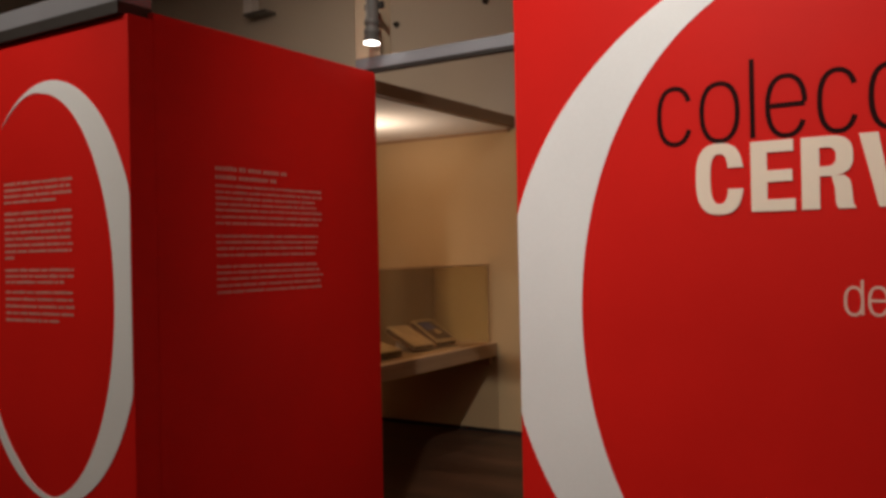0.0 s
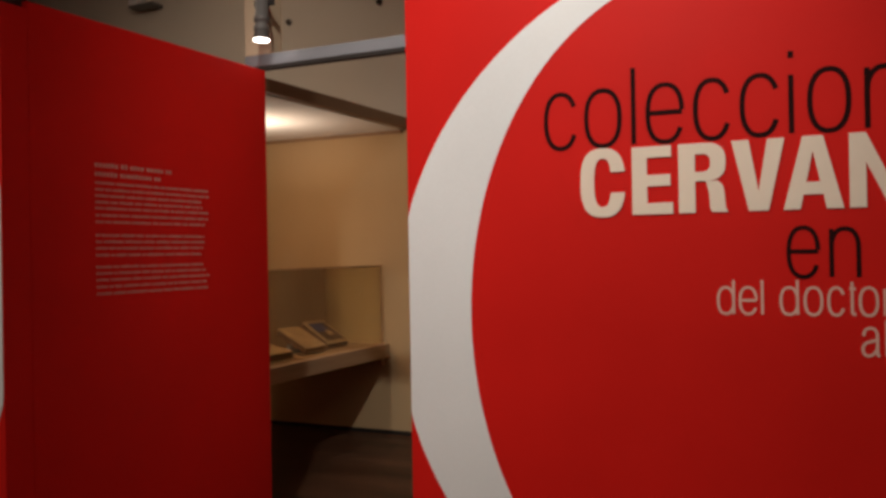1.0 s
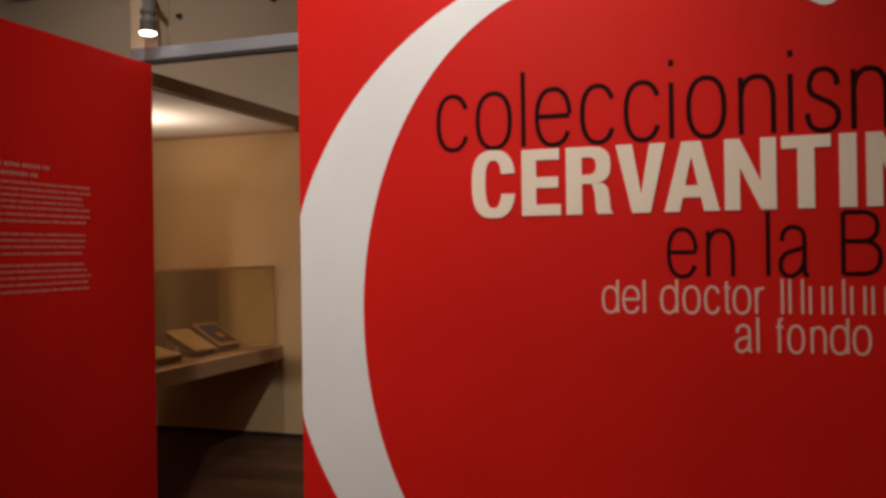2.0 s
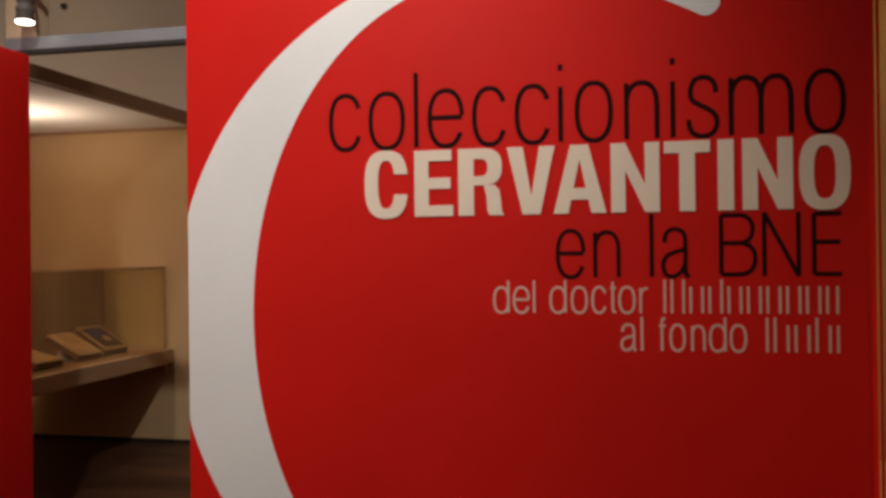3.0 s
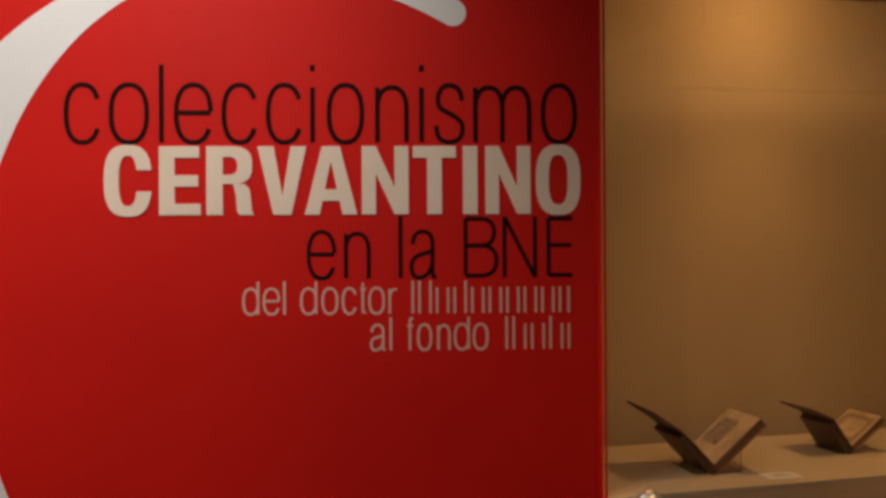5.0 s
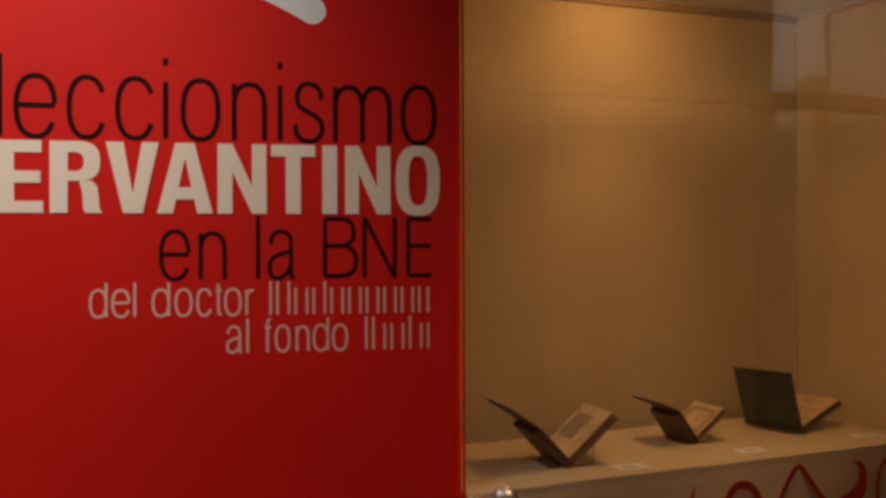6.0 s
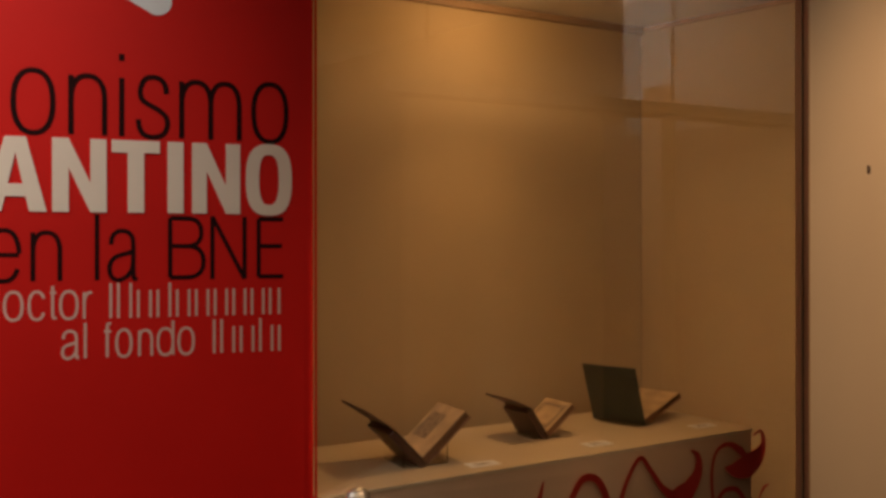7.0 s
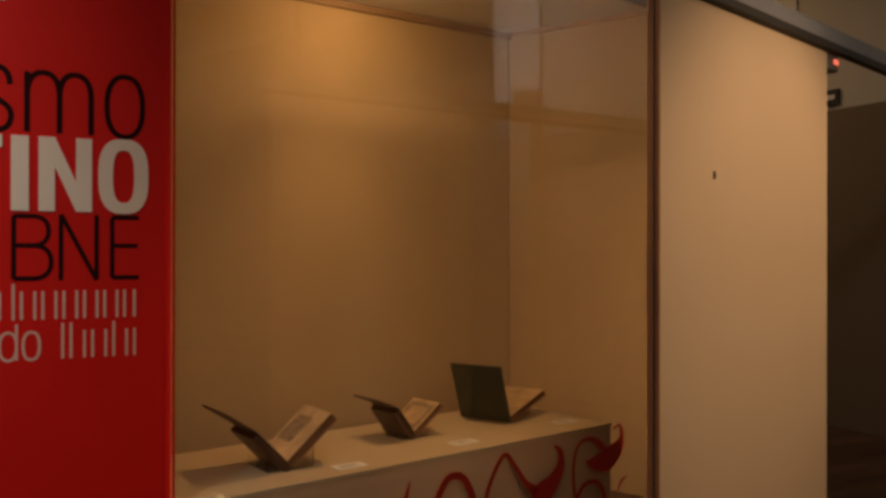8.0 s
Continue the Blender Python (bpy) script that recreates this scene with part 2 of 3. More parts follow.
def title_arc():
    outer = arc_points(1.705, 1.30, 1.640, 1.617, 60.5, 231, 90)
    outer = [(x, z - 0.052 * max(0.0, (x - 1.95) / 0.56) ** 2) for x, z in outer]
    inner = []
    for k in range(91):
        ang = 60.7 + (233 - 60.7) * k / 90
        a = 1.86 if ang < 90 else 1.065
        inner.append((1.531 + a * math.cos(radians(ang)), 1.307 + 1.477 * math.sin(radians(ang))))
    inner = [(x, z - 0.030 * max(0.0, (x - 1.90) / 0.54) ** 2) for x, z in inner]
    # rounded end of the stroke
    tip_o, tip_i = outer[0], inner[0]
    mx, mz = (tip_o[0] + tip_i[0]) / 2, (tip_o[1] + tip_i[1]) / 2
    dx, dz = tip_o[0] - mx, tip_o[1] - mz
    cap_o, cap_i = [], []
    for k in range(8):
        w = radians(90 * (8 - k) / 8)
        fx, fz = dz, -dx
        cap_o.append((mx + dx * math.cos(w) + fx * math.sin(w), mz + dz * math.cos(w) + fz * math.sin(w)))
        cap_i.append((mx - dx * math.cos(w) + fx * math.sin(w), mz - dz * math.cos(w) + fz * math.sin(w)))
    left = [(max(0.141, p[0]), max(0.02, p[1])) for p in cap_o + outer]
    right = [(max(0.142, p[0]), max(0.02, p[1])) for p in cap_i + inner]
    ob = thing("title_arc", "large white brush-stroke arc of vinyl on red wall", "wall graphic")
    seam_a = next(k for k in range(30, len(left)) if right[k][1] < 1.86)
    seam_b = next(k for k in range(30, len(left)) if right[k][1] < 0.98)
    for a, b, out in ((0, seam_a, 0.003), (seam_a, seam_b, 0.0026), (seam_b, len(left) - 1, 0.003)):
        part("vinyl_sheet", strip(left[a:b + 1], right[a:b + 1], 0.0, out), VINYL, ob)


def ring_graphic():
    n = 96
    outer = arc_points(-1.224, 1.478, 0.574, 0.877, 126, -142, n)
    inner = arc_points(-1.290, 1.462, 0.478, 0.846, 126, -142, n)
    inner = [(p[0] + (o[0] - p[0]) * max(0, 1 - k / 14), p[1] + (o[1] - p[1]) * max(0, 1 - k / 14)) for k, (p, o) in enumerate(zip(inner, outer))]
    inner = [(p[0] + (-1.29 - p[0]) * w, p[1] + (1.462 - p[1]) * w) for p, w in zip(inner, [0.075 * min(1, max(0, (k / n - 0.78) / 0.12)) for k in range(n + 1)])]
    left = [(min(RET - 0.006, p[0]), p[1]) for p in outer]
    ob = thing("ring_graphic", "white brush-stroke oval of vinyl round text on red panel", "wall graphic")
    for a, b, out in ((0, 34, 0.003), (34, 66, 0.0026), (66, n, 0.003)):
        part("vinyl_sheet", strip(left[a:b + 1], inner[a:b + 1], RY, out), VINYL, ob)


title_arc()
ring_graphic()

# ---- lettering ----


def smooth(points, steps=8):
    """A soft line through (u, v) points."""
    pts = [Vector(p) for p in points]
    ext = [2 * pts[0] - pts[1]] + pts + [2 * pts[-1] - pts[-2]]
    line = []
    for p0, p1, p2, p3 in zip(ext, ext[1:], ext[2:], ext[3:]):
        for j in range(steps):
            s = j / steps
            line.append((0.5 * (2 * p1 + (p2 - p0) * s + (2 * p0 - 5 * p1 + 4 * p2 - p3) * s * s + (3 * p1 - p0 - 3 * p2 + p3) * s ** 3))[:])
    return line + [tuple(points[-1])]


def round_line(cu, cv, ru, rv, a0, a1, steps=40, n=2.35):
    """Part of a slightly squared oval, from angle a0 to a1 in degrees."""
    out = []
    for k in range(steps + 1):
        c, d = math.cos(radians(a0 + (a1 - a0) * k / steps)), math.sin(radians(a0 + (a1 - a0) * k / steps))
        out.append((cu + ru * math.copysign(abs(c) ** (2 / n), c), cv + rv * math.copysign(abs(d) ** (2 / n), d)))
    return out


def thin_lines(c, up):
    """The pen lines of a light condensed letter: u runs over its width, v from the base line to the x-height; up is the v of its ascender."""
    if c == "o":
        return [round_line(0.5, 0.5, 0.5, 0.5, 0, 360, 64)]
    if c == "c":
        return [round_line(0.5, 0.5, 0.5, 0.5, 27, 333, 52)]
    if c == "e":
        return [round_line(0.5, 0.5, 0.5, 0.5, 3, 332, 56), [(0.02, 0.515), (1.0, 0.515)]]
    if c == "l":
        return [[(0.5, 0), (0.5, up)]]
    if c == "i":
        return [[(0.5, 0), (0.5, 1)], [(0.5, up - 0.115), (0.5, up)]]
    if c == "n":
        return [[(0, 0), (0, 1.0)], round_line(0.5, 0.60, 0.5, 0.40, 176, 0, 30) + [(1, 0)]]
    if c == "m":
        return [[(0, 0), (0, 1.0)]] + [round_line(q, 0.60, 0.25, 0.40, 176, 0, 30) + [(q + 0.25, 0)] for q in (0.25, 0.75)]
    if c == "s":
        return [smooth([(0.95, 0.73), (0.90, 0.87), (0.74, 0.97), (0.48, 1.0), (0.22, 0.95), (0.08, 0.78), (0.14, 0.62), (0.40, 0.53), (0.70, 0.45), (0.93, 0.34), (0.97, 0.19), (0.82, 0.05), (0.50, 0.0), (0.20, 0.04), (0.05, 0.15), (0.01, 0.29)])]
    if c == "a":
        return [smooth([(0.06, 0.72), (0.12, 0.89), (0.30, 0.985), (0.50, 1.0), (0.70, 0.96), (0.82, 0.86), (0.85, 0.70), (0.85, 0.40), (0.85, 0.13), (0.88, 0.03), (1.0, 0.01)]),
                smooth([(0.85, 0.60), (0.68, 0.55), (0.42, 0.51), (0.16, 0.44), (0.02, 0.30), (0.03, 0.14), (0.15, 0.03), (0.38, 0.0), (0.64, 0.08), (0.80, 0.22), (0.85, 0.36)])]
    if c == "d":
        return [round_line(0.5, 0.5, 0.5, 0.5, 0, 360, 64), [(1, 0), (1, up)]]
    if c == "t":
        return [[(0, 1), (1, 1)], [(0.42, up), (0.42, 0.3)] + smooth([(0.42, 0.22), (0.45, 0.07), (0.62, 0.0), (1.0, 0.01)])]
    if c == "r":
        return [[(0, 0), (0, 1)], smooth([(0.0, 0.62), (0.14, 0.83), (0.45, 0.96), (1.0, 0.99)])]
    if c == "f":
        return [[(0, 1), (1, 1)], [(0.45, 0), (0.45, 0.9)] + smooth([(0.45, up - 0.18), (0.50, up - 0.05), (0.68, up), (1.0, up - 0.005)])]
    if c == "B":
        return [[(0, 0), (0, up)], [(0, up)] + round_line(0.50, up * 0.765, 0.43, up * 0.235, 90, -90, 24) + [(0, up * 0.53)], round_line(0.50, up * 0.265, 0.5, up * 0.265, 90, -90, 24) + [(0, 0)]]
    if c == "N":
        return [[(0, 0), (0, up)], [(1, 0), (1, up)], [(0, up), (1, 0)]]
    if c == "E":
        return [[(0, 0), (0, up)], [(0, 0), (1, 0)], [(0, up * 0.53), (0.95, up * 0.53)], [(0, up), (1, up)]]


def pen(line, width, depth, bm):
    """A flat raised ribbon of even width along a line of (x, z) points on the wall plane."""
    pts = [Vector(p) for p in line]
    closed = (pts[0] - pts[-1]).length < 1e-5
    if closed:
        pts = pts[:-1]
    n = len(pts)
    rows = []
    for k, p in enumerate(pts):
        a = (p - pts[k - 1]) if closed or k else (pts[1] - p)
        b = (pts[(k + 1) % n] - p) if closed or k < n - 1 else a
        a, b = a.normalized(), b.normalized()
        d = (a + b).normalized()
        m = Vector((-d.y, d.x)) * (width / 2 / max(0.55, d.dot(a)))
        rows.append([bm.verts.new((q.x, y, q.y)) for q in (p + m, p - m) for y in (-depth, -0.0002)])
    for k in range(n if closed else n - 1):
        (lf, lb, rf, rb), (lf2, lb2, rf2, rb2) = rows[k], rows[(k + 1) % n]
        for f in ((lf, lf2, rf2, rf), (lf2, lf, lb, lb2), (rf, rf2, rb2, rb)):
            bm.faces.new(f)
    if not closed:
        for lf, lb, rf, rb in (rows[0], rows[-1]):
            bm.faces.new((lf, rf, rb, lb))


def line_of(text, zs, width, depth, mat, parent):
    """Letters as name:left:right. zs: base line, x-height, ascender, capital height."""
    base, xh, asc, cap = zs
    for item in text.split():
        c, a, b = item.split(":")
        x0, x1 = float(a) + width / 2, float(b) - width / 2
        if c in "li":
            x0 = x1 = (float(a) + float(b)) / 2
        over = 0.010 * (xh - base) / 0.25 if c in "coesad" else 0.0
        z0, z1 = base + width / 2 - over, xh - width / 2 + over
        if c in "lirnmNEB" or c == "f":
            z0, z1 = base, xh - width / 2
        high = cap if c.isupper() else asc
        if c == "t":
            high = xh + (asc - xh) * 0.75
        up = (high - (width / 2 if c in "fBE" else 0) - z0) / (z1 - z0)
        if c in "BE":
            z0 += width / 2
            up = (high - width / 2 - z0) / (z1 - z0)
        bm = bmesh.new()
        for k, line in enumerate(thin_lines(c, up)):
            pen([(x0 + u * (x1 - x0) if x1 > x0 else x0, z0 + v * (z1 - z0)) for u, v in line], width, depth + 0.0002 * k, bm)
        bmesh.ops.recalc_face_normals(bm, faces=bm.faces)
        part("letter", bm, mat, parent)


t1 = thing("title_line", "thin dark letters of first title line on red wall", "lettering")
line_of("c:0.841:0.998 o:1.027:1.196 l:1.235:1.258 e:1.298:1.462 c:1.497:1.651 c:1.683:1.840 i:1.869:1.891 o:1.939:2.099 n:2.144:2.288 i:2.330:2.354 s:2.393:2.530 m:2.562:2.813 o:2.852:3.009",
        (2.056, 2.300, 2.385, 2.385), 0.0205, 0.002, INK, t1)
t2 = thing("title_word", "raised cream bold capitals on red wall", "lettering")


def oval(a, b, ang, n=2.7):
    c, d = math.cos(ang), math.sin(ang)
    return (0.5 + a * math.copysign(abs(c) ** (2 / n), c), 0.5 + b * math.copysign(abs(d) ** (2 / n), d))


def bent(outer, inner):
    """Quads between two lines."""
    return [[outer[k], outer[k + 1], inner[k + 1], inner[k]] for k in range(len(outer) - 1)]


def at_height(a, b, z, n=2.7):
    return math.asin(((z - 0.5) / b) ** (n / 2))


def rect(x0, x1, z0, z1):
    return [(x0, z0), (x1, z0), (x1, z1), (x0, z1)]


def capital(c):
    """The outline of a condensed bold capital in a unit square, as polygons that meet edge to edge."""
    if c == "E":
        return [rect(0, 0.37, 0, 1), rect(0.37, 1, 0, 0.165), rect(0.37, 0.94, 0.415, 0.58), rect(0.37, 0.97, 0.835, 1)]
    if c == "T":
        return [rect(0, 1, 0.83, 1), rect(0.33, 0.67, 0, 0.83)]
    if c == "I":
        return [rect(0, 1, 0, 1)]
    if c == "N":
        return [rect(0, 0.30, 0, 1), rect(0.70, 1, 0, 1), [(0.30, 1), (0.30, 0.60), (0.70, 0), (0.70, 0.40)]]
    if c == "V":
        return [[(0, 1), (0.33, 1), (0.505, 0.27), (0.505, 0), (0.32, 0)], [(1, 1), (0.68, 1), (0.505, 0.27), (0.505, 0), (0.69, 0)]]
    if c == "A":
        return [[(0, 0), (0.28, 0), (0.50, 0.79), (0.50, 1), (0.33, 1)], [(1, 0), (0.72, 0), (0.50, 0.79), (0.50, 1), (0.67, 1)], [(0.336, 0.20), (0.664, 0.20), (0.617, 0.37), (0.383, 0.37)]]
    if c == "O":
        steps = [2 * math.pi * k / 56 for k in range(57)]
        return bent([oval(0.5, 0.52, t) for t in steps], [oval(0.215, 0.365, t) for t in steps])
    if c == "C":
        out = []
        for sign in (1, -1):
            o0, i0 = at_height(0.5, 0.52, 0.655), at_height(0.17, 0.365, 0.655)
            n = 28
            out += bent([oval(0.5, 0.52, sign * (o0 + (math.pi - o0) * k / n)) for k in range(n + 1)], [oval(0.19, 0.365, sign * (i0 + (math.pi - i0) * k / n)) for k in range(n + 1)])
        return out
    if c == "R":
        arc_o, arc_i = [(0.34, 1.0)], [(0.34, 0.845)]
        for k in range(17):
            t = radians(90 - 180 * k / 16)
            arc_o.append((0.52 + 0.44 * abs(math.cos(t)) ** 0.75, 0.725 + 0.275 * math.copysign(abs(math.sin(t)) ** 0.75, math.sin(t))))
            arc_i.append((0.46 + 0.19 * abs(math.cos(t)) ** 0.75, 0.715 + 0.13 * math.copysign(abs(math.sin(t)) ** 0.75, math.sin(t))))
        arc_o.append((0.34, 0.45))
        arc_i.append((0.34, 0.585))
        return [rect(0, 0.34, 0, 1)] + bent(arc_o, arc_i) + [[(0.56, 0.45), (0.80, 0.452), (0.90, 0.38), (0.93, 0.25), (0.95, 0.06), (1.0, 0.0), (0.68, 0.0), (0.64, 0.06), (0.62, 0.28)]]


def raised(c, x0, x1, z0, z1, thick):
    bm = bmesh.new()
    for poly in capital(c):
        fr = [bm.verts.new((x0 + a * (x1 - x0), -thick, z0 + b * (z1 - z0))) for a, b in poly]
        bk = [bm.verts.new((v.co.x, -0.0005, v.co.z)) for v in fr]
        bm.faces.new(fr)
        for k in range(len(fr)):
            bm.faces.new((fr[k], fr[(k + 1) % len(fr)], bk[(k + 1) % len(fr)], bk[k]))
    bmesh.ops.recalc_face_normals(bm, faces=bm.faces)
    bmesh.ops.remove_doubles(bm, verts=bm.verts, dist=0.0002)
    return bm


for item in "C:1.008:1.206 E:1.237:1.409 R:1.434:1.633 V:1.648:1.853 A:1.846:2.067 N:2.087:2.285 T:2.304:2.487 I:2.517:2.579 N:2.613:2.806 O:2.830:3.021".split():
    c, a, b = item.split(":")
    part("letter", raised(c, float(a), float(b), 1.750, 2.040, 0.007), CREAM, t2)
t3 = thing("title_line", "thin dark letters of second title line on red wall", "lettering")
line_of("e:1.852:1.978 n:2.009:2.123 l:2.239:2.260 a:2.286:2.410 B:2.518:2.667 N:2.685:2.833 E:2.874:2.994",
        (1.479, 1.677, 1.742, 1.738), 0.0175, 0.002, INK, t3)
t4 = thing("subtitle_line", "thin pale letters of upper subtitle on red wall", "lettering")
line_of("d:1.580:1.652 e:1.666:1.740 l:1.750:1.765 d:1.823:1.896 o:1.913:1.985 c:1.999:2.064 t:2.073:2.107 o:2.111:2.182 r:2.197:2.237",
        (1.328, 1.438, 1.467, 1.467), 0.0108, 0.002, PINK, t4)
t5 = thing("subtitle_line", "thin pale letters of lower subtitle on red wall", "lettering")
line_of("a:2.117:2.188 l:2.199:2.213 f:2.270:2.307 o:2.317:2.382 n:2.403:2.461 d:2.474:2.543 o:2.555:2.623",
        (1.172, 1.281, 1.312, 1.312), 0.0108, 0.002, PINK, t5)


def bars(x0, x1, z0, low, high, pattern, parent):
    """Plain upright bars in place of a name: one figure of one to three bars for each letter, t for a tall bar and s for a short one."""
    cells = pattern.split()
    pitch = (x1 - x0) / sum(len(c) for c in cells)
    at = x0
    for c in cells:
        for k, kind in enumerate(c):
            a = at + (k + 0.5) * pitch + (0.12 * pitch if k == 0 else -0.12 * pitch)
            part("bar", block(a - 0.0054, a + 0.0054, -0.002, 0.0, z0, high if kind == "t" else low, 0), PINK, parent)
        at += pitch * len(c)


bars(2.277, 2.991, 1.328, 1.438, 1.467, "tt ts ss ts ss ss ss ss sss", t4)
bars(2.676, 2.993, 1.172, 1.281, 1.312, "tt ss st ss", t5)


def text_block(name, label, rows, start, width, along, fixed):
    """Lines of small unreadable print as rows of tiny bars. rows: (z, share of the width, height)."""
    ob = thing(name, label, "wall text")
    rnd = random.Random(5)
    for z, share, h in rows:
        bm = bmesh.new()
        u, left = 0.0, rnd.randint(2, 9)
        while u < width * share - 0.006:
            w = h * rnd.uniform(0.55, 0.85)
            tall = h * rnd.choice((0.36, 0.36, 0.36, 0.5))
            a, b = start + u, start + u + w
            if along == "x":
                block(a, b, fixed - 0.0015, fixed, z - h * 0.4, z + tall, 0, bm)
            else:
                block(fixed, fixed + 0.0015, a, b, z - h * 0.4, z + tall, 0, bm)
            left -= 1
            u += w + (h * 0.28 if left else h * 0.85)
            if not left:
                left = rnd.randint(2, 10)
        tagged(part("text_line", bm, FAINT, ob), kind="stuff")


def zrow(v):
    return 1.993 - (v / 3 + 270 - 296) * 0.545 / 222


shares = {85: 0.64, 130: 0.55, 175: 1.0, 208: 1.0, 240: 0.92, 272: 0.94, 303: 0.99, 338: 0.99, 372: 0.96, 440: 0.95, 472: 0.95, 505: 0.93, 540: 0.91, 600: 0.94, 632: 0.96, 665: 1.0, 700: 0.98, 735: 0.98}
text_block("text_panel", "small pale paragraphs of print on dark red wall", [(zrow(v), s, 0.021 if v < 150 else 0.0120) for v, s in shares.items()], -1.145, 0.69, "y", RET)
ring_rows = [1.940 - 0.0262 * k for k in range(4)] + [1.812 - 0.0272 * k for k in range(8)] + [1.568 - 0.0255 * k for k in range(3)] + [1.474 - 0.0298 * k for k in range(5)]
ring_share = [1, 1, 1, 0.8, 1, 1, 1, 1, 1, 1, 1, 0.14, 1, 1, 0.88, 1, 1, 1, 1, 0.78]
text_block("text_panel", "small pale paragraphs of print inside white oval", [(z, s, 0.0145) for z, s in zip(ring_rows, ring_share)], -1.552, 0.478, "x", RY)

# ---- showcase beside the title wall ----
CASE = pose(3.118, -0.035, 0, 0, 0, 12)
BACK = pose(5.75, 1.62, 0, 0, 0, 8.4)
SIDE = math.degrees(math.atan2(0.63 - 1.62, 6.24 - 5.75))
structure("wall_case_back", block(-3.3, 0.0, 0, 0.12, 0, 3.30, 0.004), BEIGE, BACK)
structure("wall_case_side", block(0.0, 1.12, 0.0, 0.12, 0, 3.30, 0.004), BEIGE, pose(5.75, 1.62, 0, 0, 0, SIDE))
structure("wall_case_left", block(2.62, 2.74, 0.13, 1.3, 0, 3.30, 0.004), BEIGE)
structure("ceiling_case", block(-0.5, 3.3, 0.0, 1.75, 3.16, 3.28, 0.004), CEILING, CASE)
structure("trim", block(-3.3, 0.0, -0.03, -0.001, 3.115, 3.16, 0.003), FASCIA, BACK)
structure("trim", block(0.03, 1.1, -0.02, -0.001, 3.13, 3.16, 0.003), BROWN, pose(5.75, 1.62, 0, 0, 0, SIDE))


def showcase():
    case = thing("showcase", "tall glazed museum showcase with brown frame", "display case", CASE)
    p = part("pane", block(0.001, 3.345, 0.0, 0.008, 0.02, 3.16, 0), GLASS, case)
    p.visible_shadow = False
    part("side_channel", block(-0.002, 0.006, -0.001, 0.009, 0.0, 3.16, 0.0005), RED, case, "red-painted side channel")
    part("bottom_rail", block(0.0, 3.345, -0.012, 0.02, 0.0, 0.02, 0.002), BROWN, case)
    part("end_rail", block(3.347, 3.385, -0.01, 0.03, 0, 3.16, 0.003), BROWN, case, "dark brown end rail")
    k = part("lock", turned([(0.030, 0), (0.034, 0.004), (0.060, 0.010), (0.064, 0.022), (0.058, 0.038), (0.040, 0.050), (0.016, 0.056)], 28), CHROME, case, "round chrome lock knob")
    k.matrix_basis = pose(0.185, -0.001, 0.503, 90, 0, 0)


showcase()


def stroke(points, widths, y, depth=0.002, steps=10):
    """A vinyl stroke of changing width along a smooth line through (x, z) points."""
    pts = [Vector((a, b)) for a, b in points]
    ext = [2 * pts[0] - pts[1]] + pts + [2 * pts[-1] - pts[-2]]
    line, ws = [], []
    for k in range(1, len(ext) - 2):
        for j in range(steps):
            s = j / steps
            p0, p1, p2, p3 = ext[k - 1:k + 3]
            line.append(0.5 * (2 * p1 + (p2 - p0) * s + (2 * p0 - 5 * p1 + 4 * p2 - p3) * s * s + (3 * p1 - p0 - 3 * p2 + p3) * s ** 3))
            ws.append(widths[k - 1] + (widths[k] - widths[k - 1]) * s)
    line.append(pts[-1])
    ws.append(widths[-1])
    left, right = [], []
    for k, p in enumerate(line):
        d = (line[min(k + 1, len(line) - 1)] - line[max(k - 1, 0)]).normalized()
        n = Vector((-d.y, d.x)) * ws[k] / 2
        left.append((p + n)[:])
        right.append((p - n)[:])
    return strip(left, right, y, depth)


